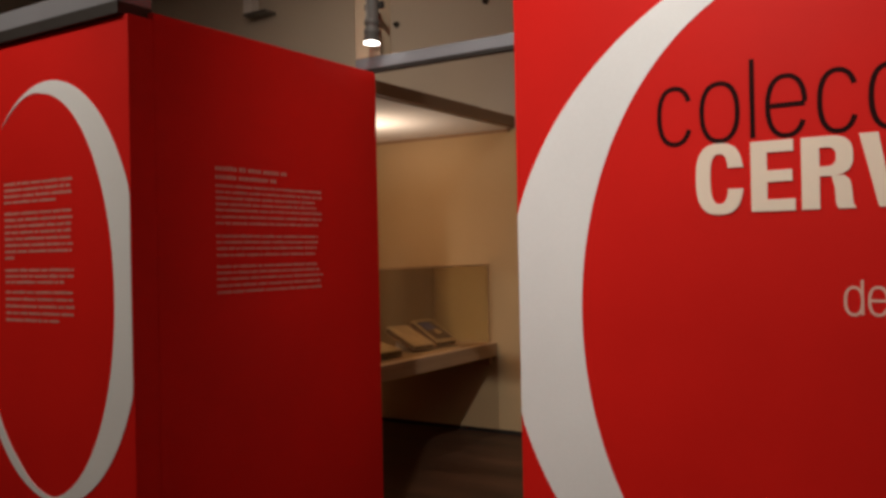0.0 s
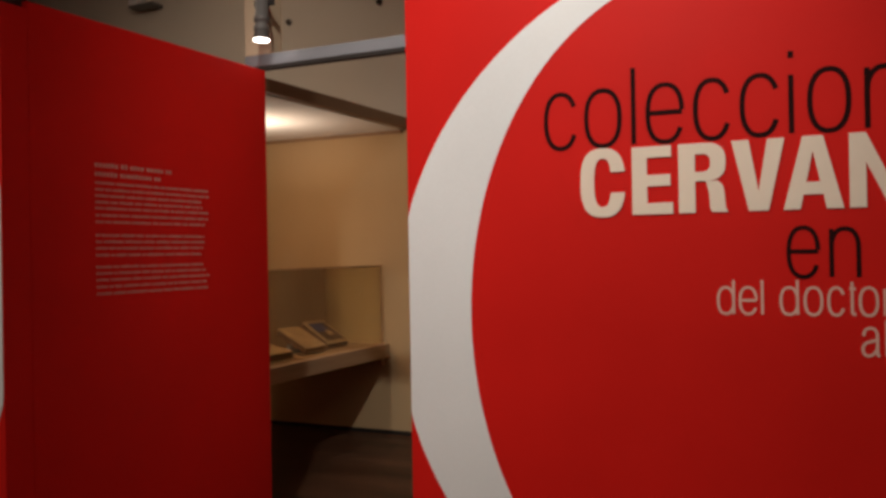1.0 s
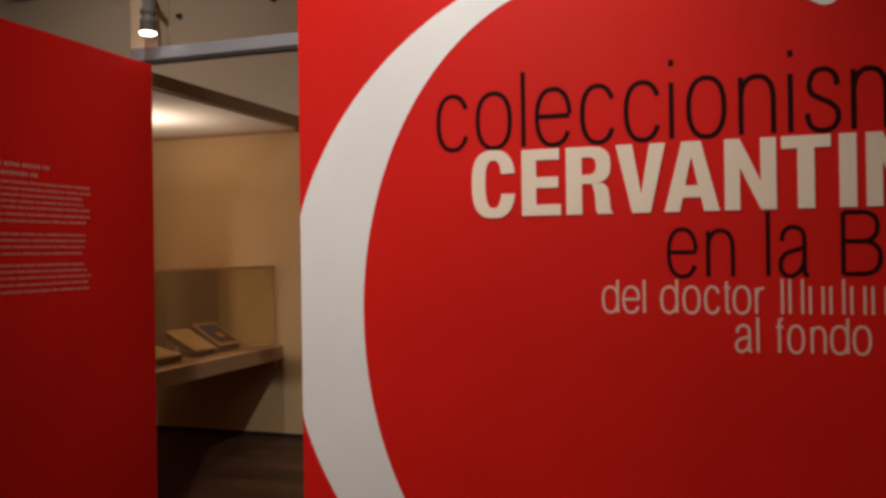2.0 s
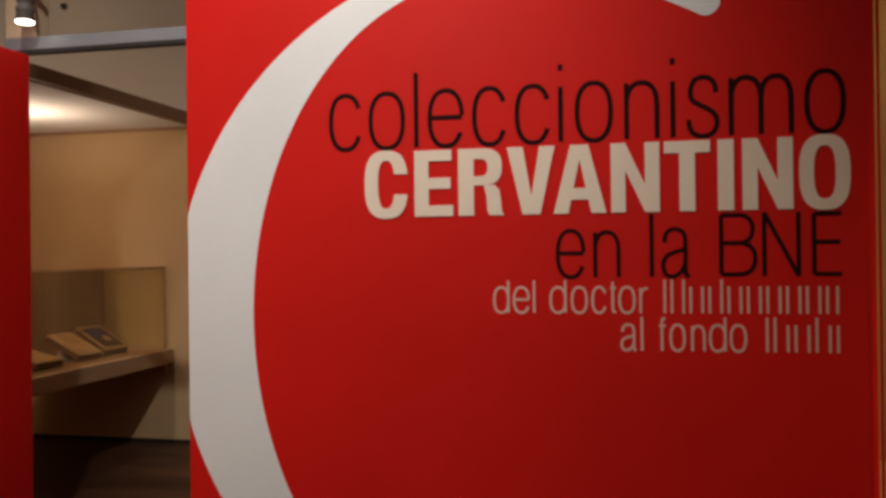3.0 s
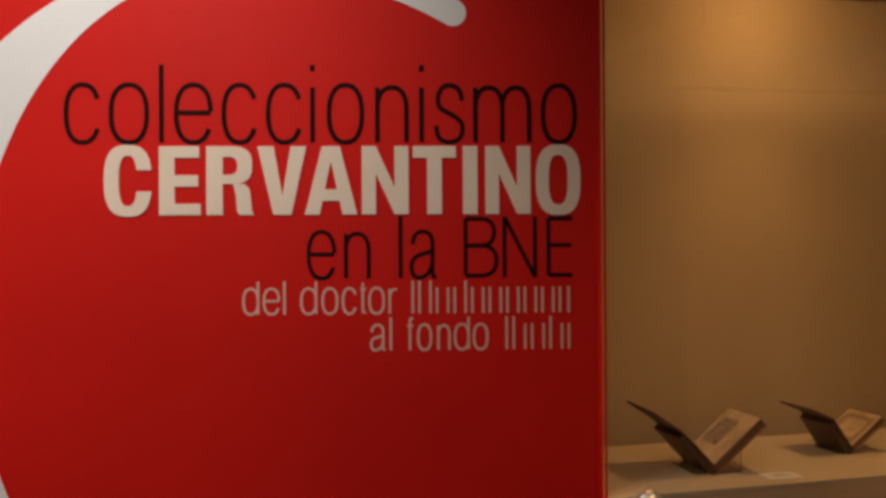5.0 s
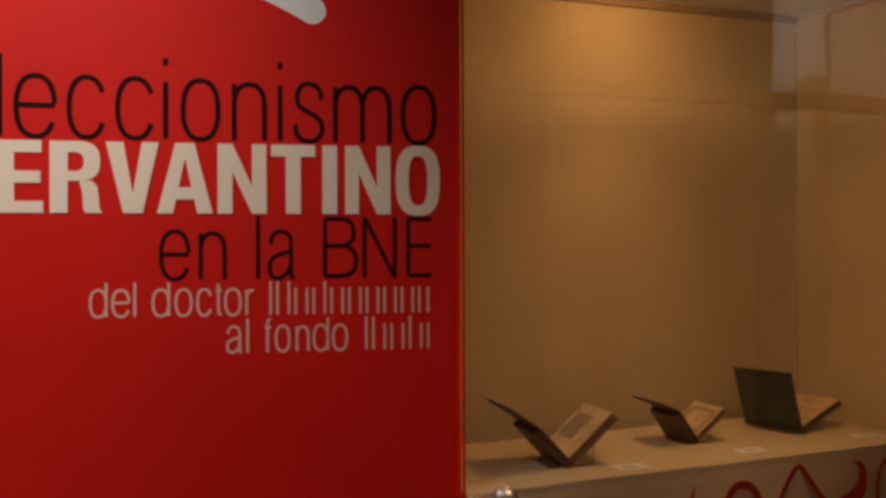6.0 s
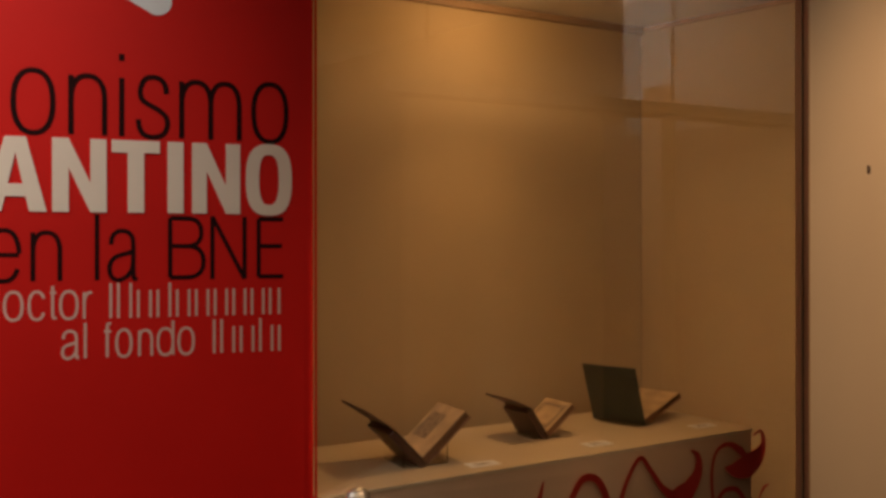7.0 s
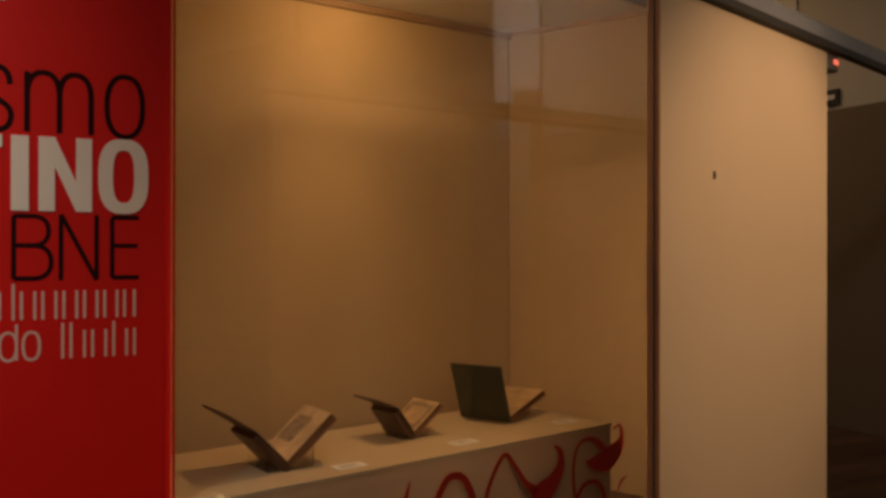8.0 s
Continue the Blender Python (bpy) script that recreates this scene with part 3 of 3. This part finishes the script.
def scrollwork():
    """Red curling ornament on the lower glass, one motif after another."""
    ob = thing("scroll_ornament", "dark red curling foliage ornament of vinyl on glass", "wall graphic", CASE)
    y = -0.001
    motif = [
        ([(2.50, 0.00), (2.44, 0.17), (2.43, 0.33), (2.47, 0.44), (2.55, 0.470), (2.63, 0.42), (2.70, 0.335)], [0.02, 0.022, 0.022, 0.02, 0.026, 0.05, 0.02]),
        ([(2.53, 0.335), (2.60, 0.315), (2.68, 0.325), (2.75, 0.37), (2.785, 0.44), (2.77, 0.515), (2.72, 0.50)], [0.01, 0.10, 0.15, 0.11, 0.04, 0.016, 0.012]),
        ([(2.46, 0.00), (2.46, 0.12), (2.52, 0.20), (2.60, 0.20), (2.655, 0.12), (2.66, 0.00)], [0.02, 0.024, 0.028, 0.03, 0.032, 0.03]),
        ([(2.83, 0.11), (2.87, 0.17), (2.92, 0.19)], [0.008, 0.02, 0.006]),
        ([(1.70, 0.02), (1.72, 0.20), (1.77, 0.35), (1.87, 0.475), (1.95, 0.40), (2.03, 0.30), (2.12, 0.23)], [0.03, 0.03, 0.026, 0.026, 0.03, 0.035, 0.06]),
        ([(2.13, -0.0), (2.13, 0.12), (2.16, 0.20), (2.25, 0.26), (2.315, 0.34), (2.315, 0.43), (2.26, 0.475)], [0.10, 0.11, 0.16, 0.11, 0.07, 0.04, 0.008]),
        ([(1.82, 0.02), (1.86, 0.13), (1.92, 0.165), (1.98, 0.12), (2.02, 0.02)], [0.06, 0.08, 0.08, 0.06, 0.03]),
        ([(1.18, -0.02), (1.30, 0.16), (1.39, 0.31), (1.47, 0.415), (1.57, 0.40), (1.64, 0.28), (1.68, 0.10)], [0.03, 0.035, 0.04, 0.04, 0.04, 0.045, 0.04]),
        ([(0.80, 0.02), (0.94, 0.22), (1.06, 0.30), (1.16, 0.28)], [0.02, 0.03, 0.05, 0.03]),
        ([(0.95, 0.0), (1.07, 0.17), (1.18, 0.33), (1.22, 0.44)], [0.05, 0.05, 0.035, 0.008]),
        ([(0.35, 0.02), (0.48, 0.22), (0.62, 0.33), (0.74, 0.26), (0.78, 0.08)], [0.03, 0.035, 0.035, 0.035, 0.03]),
    ]
    for pts, ws in motif:
        pts = [(2.5 + (u - 2.5) * 1.30, z) if 2.5 < u < 2.8 else (u, z) for u, z in pts]
        part("tendril", stroke(pts, ws, y), SCROLL, ob)


scrollwork()

plinth = thing("plinth", "long low cream-topped museum plinth inside showcase", "plinth", CASE)
PT = 0.530
part("body", block(0.03, 2.815, 0.042, 0.93, 0, PT - 0.02, 0.004), FRONT, plinth, "beige front of plinth")
part("top", block(0.028, 2.82, 0.036, 0.935, PT - 0.02, PT, 0.003), TOP, plinth, "cream laminate top")


def leaf(profile, thick, depth, z_off=0.0):
    """A bent board: profile of (x, z) points, given thickness and depth along y."""
    bm = bmesh.new()
    n = len(profile)
    up = []
    for k, (x, z) in enumerate(profile):
        a, b = profile[max(k - 1, 0)], profile[min(k + 1, n - 1)]
        d = Vector((b[0] - a[0], b[1] - a[1])).normalized()
        up.append((x - d.y * thick, z + d.x * thick))
    vs = [[bm.verts.new((p[0], y, p[1])) for p in line] for line in (profile, up) for y in (0, depth)]
    bf, bb, uf, ub = vs
    for k in range(n - 1):
        bm.faces.new((bf[k], bf[k + 1], uf[k + 1], uf[k]))
        bm.faces.new((bb[k + 1], bb[k], ub[k], ub[k + 1]))
        bm.faces.new((uf[k], uf[k + 1], ub[k + 1], ub[k]))
        bm.faces.new((bf[k + 1], bf[k], bb[k], bb[k + 1]))
    bm.faces.new((bf[0], uf[0], ub[0], bb[0]))
    bm.faces.new((bf[-1], bb[-1], ub[-1], uf[-1]))
    bmesh.ops.recalc_face_normals(bm, faces=bm.faces)
    sharp = [e for e in bm.edges if e.calc_face_angle(0) > 0.9]
    bmesh.ops.bevel(bm, geom=sharp, offset=min(0.0025, thick * 0.3), segments=1, affect="EDGES")
    return bm


def open_book(where, left, right, depth, block_thick, cover, left_cover, label, picture, framed=False):
    """An open book standing in a V. left, right: (x, z) ends measured from the spine."""
    ob = thing("open_book", label, "book", where, "books in the showcase")
    part("cover", leaf([(0, 0.0), right], 0.008, depth), cover, ob, "leather back board")
    part("cover", leaf(list(reversed([(0, 0.0)] + left)), 0.009, depth), left_cover, ob, "front board leaning open")
    rx, rz = right
    ln = math.hypot(rx, rz)
    ux, uz = rx / ln, rz / ln
    nx, nz = -uz, ux
    s = [(ux * k * ln + nx * 0.0085 + ux * 0.006, uz * k * ln + nz * 0.0085 + uz * 0.006) for k in (0.0, 0.25, 0.5, 0.75, 0.97)]
    part("page_block", leaf(s, block_thick, depth - 0.012), EDGE, ob, "aged page edges", pose(0, 0.006, 0))
    q = [(a + nx * (block_thick + 0.0004), b + nz * (block_thick + 0.0004)) for a, b in s]
    part("page", leaf(q, 0.0012, depth - 0.014), PAPER, ob, "yellowed open page", pose(0, 0.007, 0))
    if picture:
        f0, f1, g0, g1 = picture
        inner = [(q[0][0] + (q[-1][0] - q[0][0]) * f + nx * 0.0016, q[0][1] + (q[-1][1] - q[0][1]) * f + nz * 0.0016) for f in (f0, (f0 + f1) / 2, f1)]
        part("printed_picture", leaf(inner, 0.0006, depth * (g1 - g0)), PRINT, ob, "grey engraving", pose(0, depth * g0, 0))
        if framed:
            mid = [(inner[0][0] + (inner[-1][0] - inner[0][0]) * f + nx * 0.0009, inner[0][1] + (inner[-1][1] - inner[0][1]) * f + nz * 0.0009) for f in (0.14, 0.5, 0.86)]
            part("printed_panel", leaf(mid, 0.0005, depth * (g1 - g0) * 0.76), PAPER, ob, "pale centre of printed frame", pose(0, depth * (g0 + (g1 - g0) * 0.12), 0))
    # leather-dark slab: the shade under the left board is put into its colour
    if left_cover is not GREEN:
        part("text_block", leaf([(0.0, 0.0), (left[0][0] * 0.94, left[0][1] * 0.94)], 0.030 if ln < 0.4 else 0.006, depth - 0.02), LEATHER, ob, "left half of text block, shade put in as dark colour", pose(0, 0.010, 0))
    # facing leaf against the front board
    lx, lz = left[0]
    ll = math.hypot(lx, lz)
    vx, vz = lx / ll, lz / ll
    ll -= 0.004
    part("flyleaf", leaf([(vx * ll + vz * 0.010, vz * ll - vx * 0.010), (vx * 0.02 + vz * 0.010, vz * 0.02 - vx * 0.010)], 0.004, depth - 0.016), PAPER, ob, "pale flyleaf", pose(0, 0.008, 0))
    return ob


def cradle(where, left, right, depth):
    """Clear folded stand under a book."""
    ob = thing("book_cradle", "clear acrylic book stand on plinth", "book stand", where, "cradles in the showcase")
    for tip in (left, right):
        x, z = tip
        part("support", block(x * 0.55 - 0.002, x * 0.55 + 0.002, 0.03, depth - 0.03, -0.004, max(0.02, z * 0.55 - 0.008), 0), ACRYLIC, ob)
    part("base", block(min(left[0], 0) * 0.55, right[0] * 0.55, 0.03, depth - 0.03, -0.0075, -0.0045, 0), ACRYLIC, ob)
    return ob


Z0 = PT + 0.009
B1, B2, B3 = pose(3.74, 0.345, Z0, 0, 0, 8), pose(4.58, 0.71, Z0, 0, 0, 12), pose(5.275, 0.815, Z0, 0, 0, 29)
open_book(B1, [(-0.185, 0.195), (-0.335, 0.295)], (0.250, 0.215), 0.31, 0.036, TAN, LEATHER, "large open antique book with engraved title page", (0.30, 0.82, 0.40, 0.88))
cradle(B1, (-0.205, 0.205), (0.232, 0.215), 0.31)
open_book(B2, [(-0.125, 0.175), (-0.255, 0.230)], (0.200, 0.150), 0.26, 0.024, TAN, LEATHER, "small open antique book with framed title page", (0.12, 0.88, 0.10, 0.90), True)
cradle(B2, (-0.125, 0.175), (0.195, 0.150), 0.26)
open_book(B3, [(-0.066, 0.178), (-0.130, 0.356)], (0.475, 0.108), 0.365, 0.028, TAN, GREEN, "open book with upright dark green board", None)
cradle(B3, (-0.05, 0.10), (0.30, 0.090), 0.34)


def caption(x, y, turn):
    ob = thing("caption_card", "small pale caption card lying on plinth", "label", pose(x, y, PT, 0, 0, turn), "caption cards")
    part("card", block(-0.085, 0.085, -0.045, 0.045, 0.0005, 0.004, 0.001), CARD, ob)
    for k in range(4):
        part("text_line", block(-0.05, 0.03 + 0.02 * (k % 2), 0.016 - k * 0.012, 0.020 - k * 0.012, 0.004, 0.0046, 0), PRINT, ob)


caption(4.02, 0.31, 9)
caption(4.78, 0.52, 10)
caption(5.62, 0.74, 10)

# ---- plain beige panel, beam and passage ----
PANEL = pose(4.658, -1.236, 0, 0, 0, 17.4)
PL, PH = 1.537, 2.588
structure("wall_panel", block(-0.018, PL, 0, 0.042, 0, PH, 0.004), PLAIN, PANEL)
structure("post", block(-0.030, -0.0185, -0.006, 0.014, 0, PH, 0.003), BROWN, PANEL)
structure("post_seam", block(-0.024, -0.0185, 0.0145, 0.0215, 0, PH, 0), GASKET, PANEL)
structure("post_inner", block(-0.030, -0.0185, 0.022, 0.046, 0, PH, 0.003), BROWN, PANEL)
beam(-0.14, 4.72, -0.03, 0.08, PH, 2.70, 0.038, PANEL, 0.012)

hole = thing("screw_plate", "small dark screw plate on beige panel", "fixing", PANEL @ pose(0.392, 0, 1.903))
part("plate", block(-0.009, 0.009, -0.004, 0.0, -0.016, 0.016, 0.0015), LEATHER, hole)
part("screw", turned([(0.005, 0), (0.005, 0.003), (0.003, 0.004)], 12, pose(0, -0.004, 0, 90, 0, 0)), GASKET, hole)

alarm = thing("alarm_unit", "grey alarm unit with red light under beam", "alarm", PANEL @ pose(1.60, 0.05, PH))
part("bracket", block(-0.10, -0.06, -0.02, 0.02, -0.045, 0.0, 0.003), GASKET, alarm)
part("housing", block(-0.075, 0.085, -0.05, 0.05, -0.085, 0.0, 0.010), GREYCAN, alarm)
part("light", block(0.015, 0.068, -0.056, -0.048, -0.052, -0.026, 0.003), LED, alarm, "glowing red lamp")

sign = thing("exit_sign", "small black sign with pale plate on upper wall", "sign", pose(EX, 1.62, 2.99))
part("box", block(-0.025, 0.0, -0.055, 0.115, -0.072, 0.072, 0.005), GASKET, sign)
part("plate", block(-0.028, -0.0255, -0.015, 0.07, -0.022, 0.022, 0.001), CARD, sign)

# ---- inner room: table vitrine and books ----
vit = thing("vitrine", "glass-topped wooden table vitrine against back wall", "display case", pose(-1.63, 0.5, 0))
D, TZ = 2.462, 0.805
part("table_top", block(-1.20, 0.0, 0, D, TZ - 0.12, TZ, 0.006), WOOD, vit, "pale wooden ledge")
for lx in (-0.62, -0.10):
    part("leg", block(lx, lx + 0.06, 0.05, 0.11, 0, TZ - 0.12, 0.005), WOOD, vit)
part("wall_cleat", block(-0.66, -0.05, D - 0.05, D, TZ - 0.19, TZ - 0.12, 0.004), WOOD, vit)
part("back_panel", block(-0.66, -0.645, 0.05, D - 0.02, TZ, 1.49, 0.003), BROWN, vit)
for a in ((-0.645, -0.06, D - 0.03, D - 0.024, TZ, 1.485), (-0.066, -0.06, 0.05, D - 0.03, TZ, 1.485), (-0.645, -0.06, 0.05, D - 0.024, 1.485, 1.491)):
    pn = part("pane", block(*a, 0), TINTED, vit)
    pn.visible_shadow = False
part("frame_edge", block(-0.072, -0.054, 0.05, D - 0.018, 1.490, 1.500, 0.002), BROWN, vit)
part("frame_edge", block(-0.070, -0.056, D - 0.034, D - 0.020, TZ, 1.490, 0.002), FASCIA, vit)


def wedge_book(x, y, w, h, tilt, turn, face, label, picture=False):
    """A closed or open volume leaning back on a low wedge."""
    ob = thing("display_book", label, "book", pose(x, y, TZ + 0.002, 0, 0, turn), "books in the vitrine")
    t = pose(0, 0, 0.012, tilt, 0, 0)
    part("wedge", block(-w * 0.4, w * 0.4, h * 0.55, h * 0.6, 0.0, h * 0.5 * math.sin(radians(tilt)), 0.002), CARD, ob)
    part("board", block(-w / 2, w / 2, 0, h, 0, 0.006, 0.002), TAN, ob, "", t)
    part("page_block", block(-w / 2 + 0.006, w / 2 - 0.006, 0.005, h - 0.005, 0.0062, 0.042, 0.003), EDGE, ob, "", t)
    part("front", block(-w / 2, w / 2, 0, h, 0.0425, 0.048, 0.002), face, ob, "", t)
    if picture:
        part("picture", block(-w * 0.41, w * 0.41, h * 0.12, h * 0.90, 0.0482, 0.0492, 0), LEATHER, ob, "dark printed picture", t)
        part("picture_sky", block(-w * 0.33, w * 0.20, h * 0.52, h * 0.86, 0.0493, 0.0500, 0), BLUE, ob, "deep blue patch", t)
        part("picture_figure", block(-w * 0.05, w * 0.22, h * 0.34, h * 0.54, 0.0501, 0.0506, 0.0001), PAPER, ob, "pale patch", t)
    return ob


wedge_book(-1.86, 2.47, 0.27, 0.34, 30, 84, PAPER, "closed book with coloured picture on its cover", True)
wedge_book(-1.84, 2.10, 0.25, 0.34, 25, 84, PAPER, "pale book leaning on a low wedge")
wedge_book(-1.80, 1.60, 0.27, 0.30, 12, 86, PAPER, "pale book lying almost flat in vitrine")

uplight = thing("hanging_uplight", "small bowl uplight hung from low ceiling", "lamp", pose(-2.30, 1.86, 2.16))
part("bowl", turned([(0.03, 0.0), (0.08, 0.01), (0.105, 0.035), (0.10, 0.036), (0.075, 0.018), (0.02, 0.012)], 24), GREYCAN, uplight)
part("stem", block(0.107, 0.119, -0.006, 0.006, 0.02, 0.52, 0.001), GREYCAN, uplight)
part("arm", block(0.09, 0.119, -0.006, 0.006, 0.018, 0.030, 0.001), GREYCAN, uplight)


# ---- lamps of the hall ----
def spotlight(eye, target, label, lit=True):
    """A can spotlight on a stem from the ceiling."""
    ob = thing("spotlight", label, "spotlight", Matrix.Translation(eye), "ceiling spotlights")
    aim = look((0, 0, 0), Vector(target) - Vector(eye))
    part("can", turned([(0.030, 0.25), (0.034, 0.24), (0.034, 0.135), (0.040, 0.13), (0.040, 0.105), (0.034, 0.10), (0.034, 0.085), (0.041, 0.08), (0.041, 0.055), (0.036, 0.05), (0.044, 0.012), (0.043, 0.010)], 28), GREYCAN, ob, "ribbed grey can", aim)
    part("lens", turned([(0.042, 0.011), (0.041, 0.006)], 28), LENS, ob, "glowing lens", aim)
    top = CEIL - eye[2]
    part("stem", block(-0.010, 0.010, 0.02, 0.04, 0.22, top, 0.002), GASKET, ob)
    part("yoke", block(-0.06, 0.06, 0.02, 0.04, 0.19, 0.225, 0.003), GASKET, ob)
    return ob


spotlight((-0.646, -0.1, 2.705), (-0.646, -0.22, 0.0), "grey can spotlight glowing above the beam")
# cans out of view; the last one is made up for the plinth fill
for eye, tgt in ((TITLE_SPOT, (0.95, 0, 2.1)), (RING_SPOT, (-1.5, -1.57, 1.45)), (PLAIN_SPOT, (5.52, -1.0, 1.65)), (PLINTH_FILL_SPOT, (5.0, 0.40, 0.05))):
    e = Vector(eye) - (Vector(tgt) - Vector(eye)).normalized() * 0.06
    ob = thing("spotlight", "unseen grey can spotlight added at the ceiling", "spotlight", Matrix.Translation(e), "ceiling spotlights")
    aim = look((0, 0, 0), Vector(tgt) - e)
    part("can", turned([(0.044, 0.22), (0.050, 0.21), (0.050, 0.02), (0.048, 0.018)], 24), GREYCAN, ob, "", aim)
    part("stem", block(-0.012, 0.012, -0.012, 0.012, 0.08, CEIL - e.z, 0.002), GASKET, ob)


def sensor(x, y, z, rx):
    ob = thing("sensor", "small dark round sensor on pale wall", "sensor", pose(x, y, z, rx, 0, 0), "wall sensors")
    part("base", turned([(0.030, 0), (0.030, 0.012), (0.02, 0.016)], 16), GREYCAN, ob)
    part("head", turned([(0.016, 0.016), (0.018, 0.04), (0.009, 0.052)], 16), GASKET, ob)


sensor(-2.666, NY, 3.786, 90)
sensor(-1.694, NY, 3.84, 90)
sensor(-7.7, 2.6, CEIL, 180)
brk = thing("wall_bracket", "small pale box on dark wall bracket", "bracket", pose(-4.41, NY, 4.165))
part("arm", block(-0.12, 0.20, -0.16, 0.0, -0.03, 0.0, 0.004), GREYCAN, brk)
part("box", block(-0.14, -0.02, -0.14, -0.02, 0.0, 0.26, 0.006), CARD, brk)
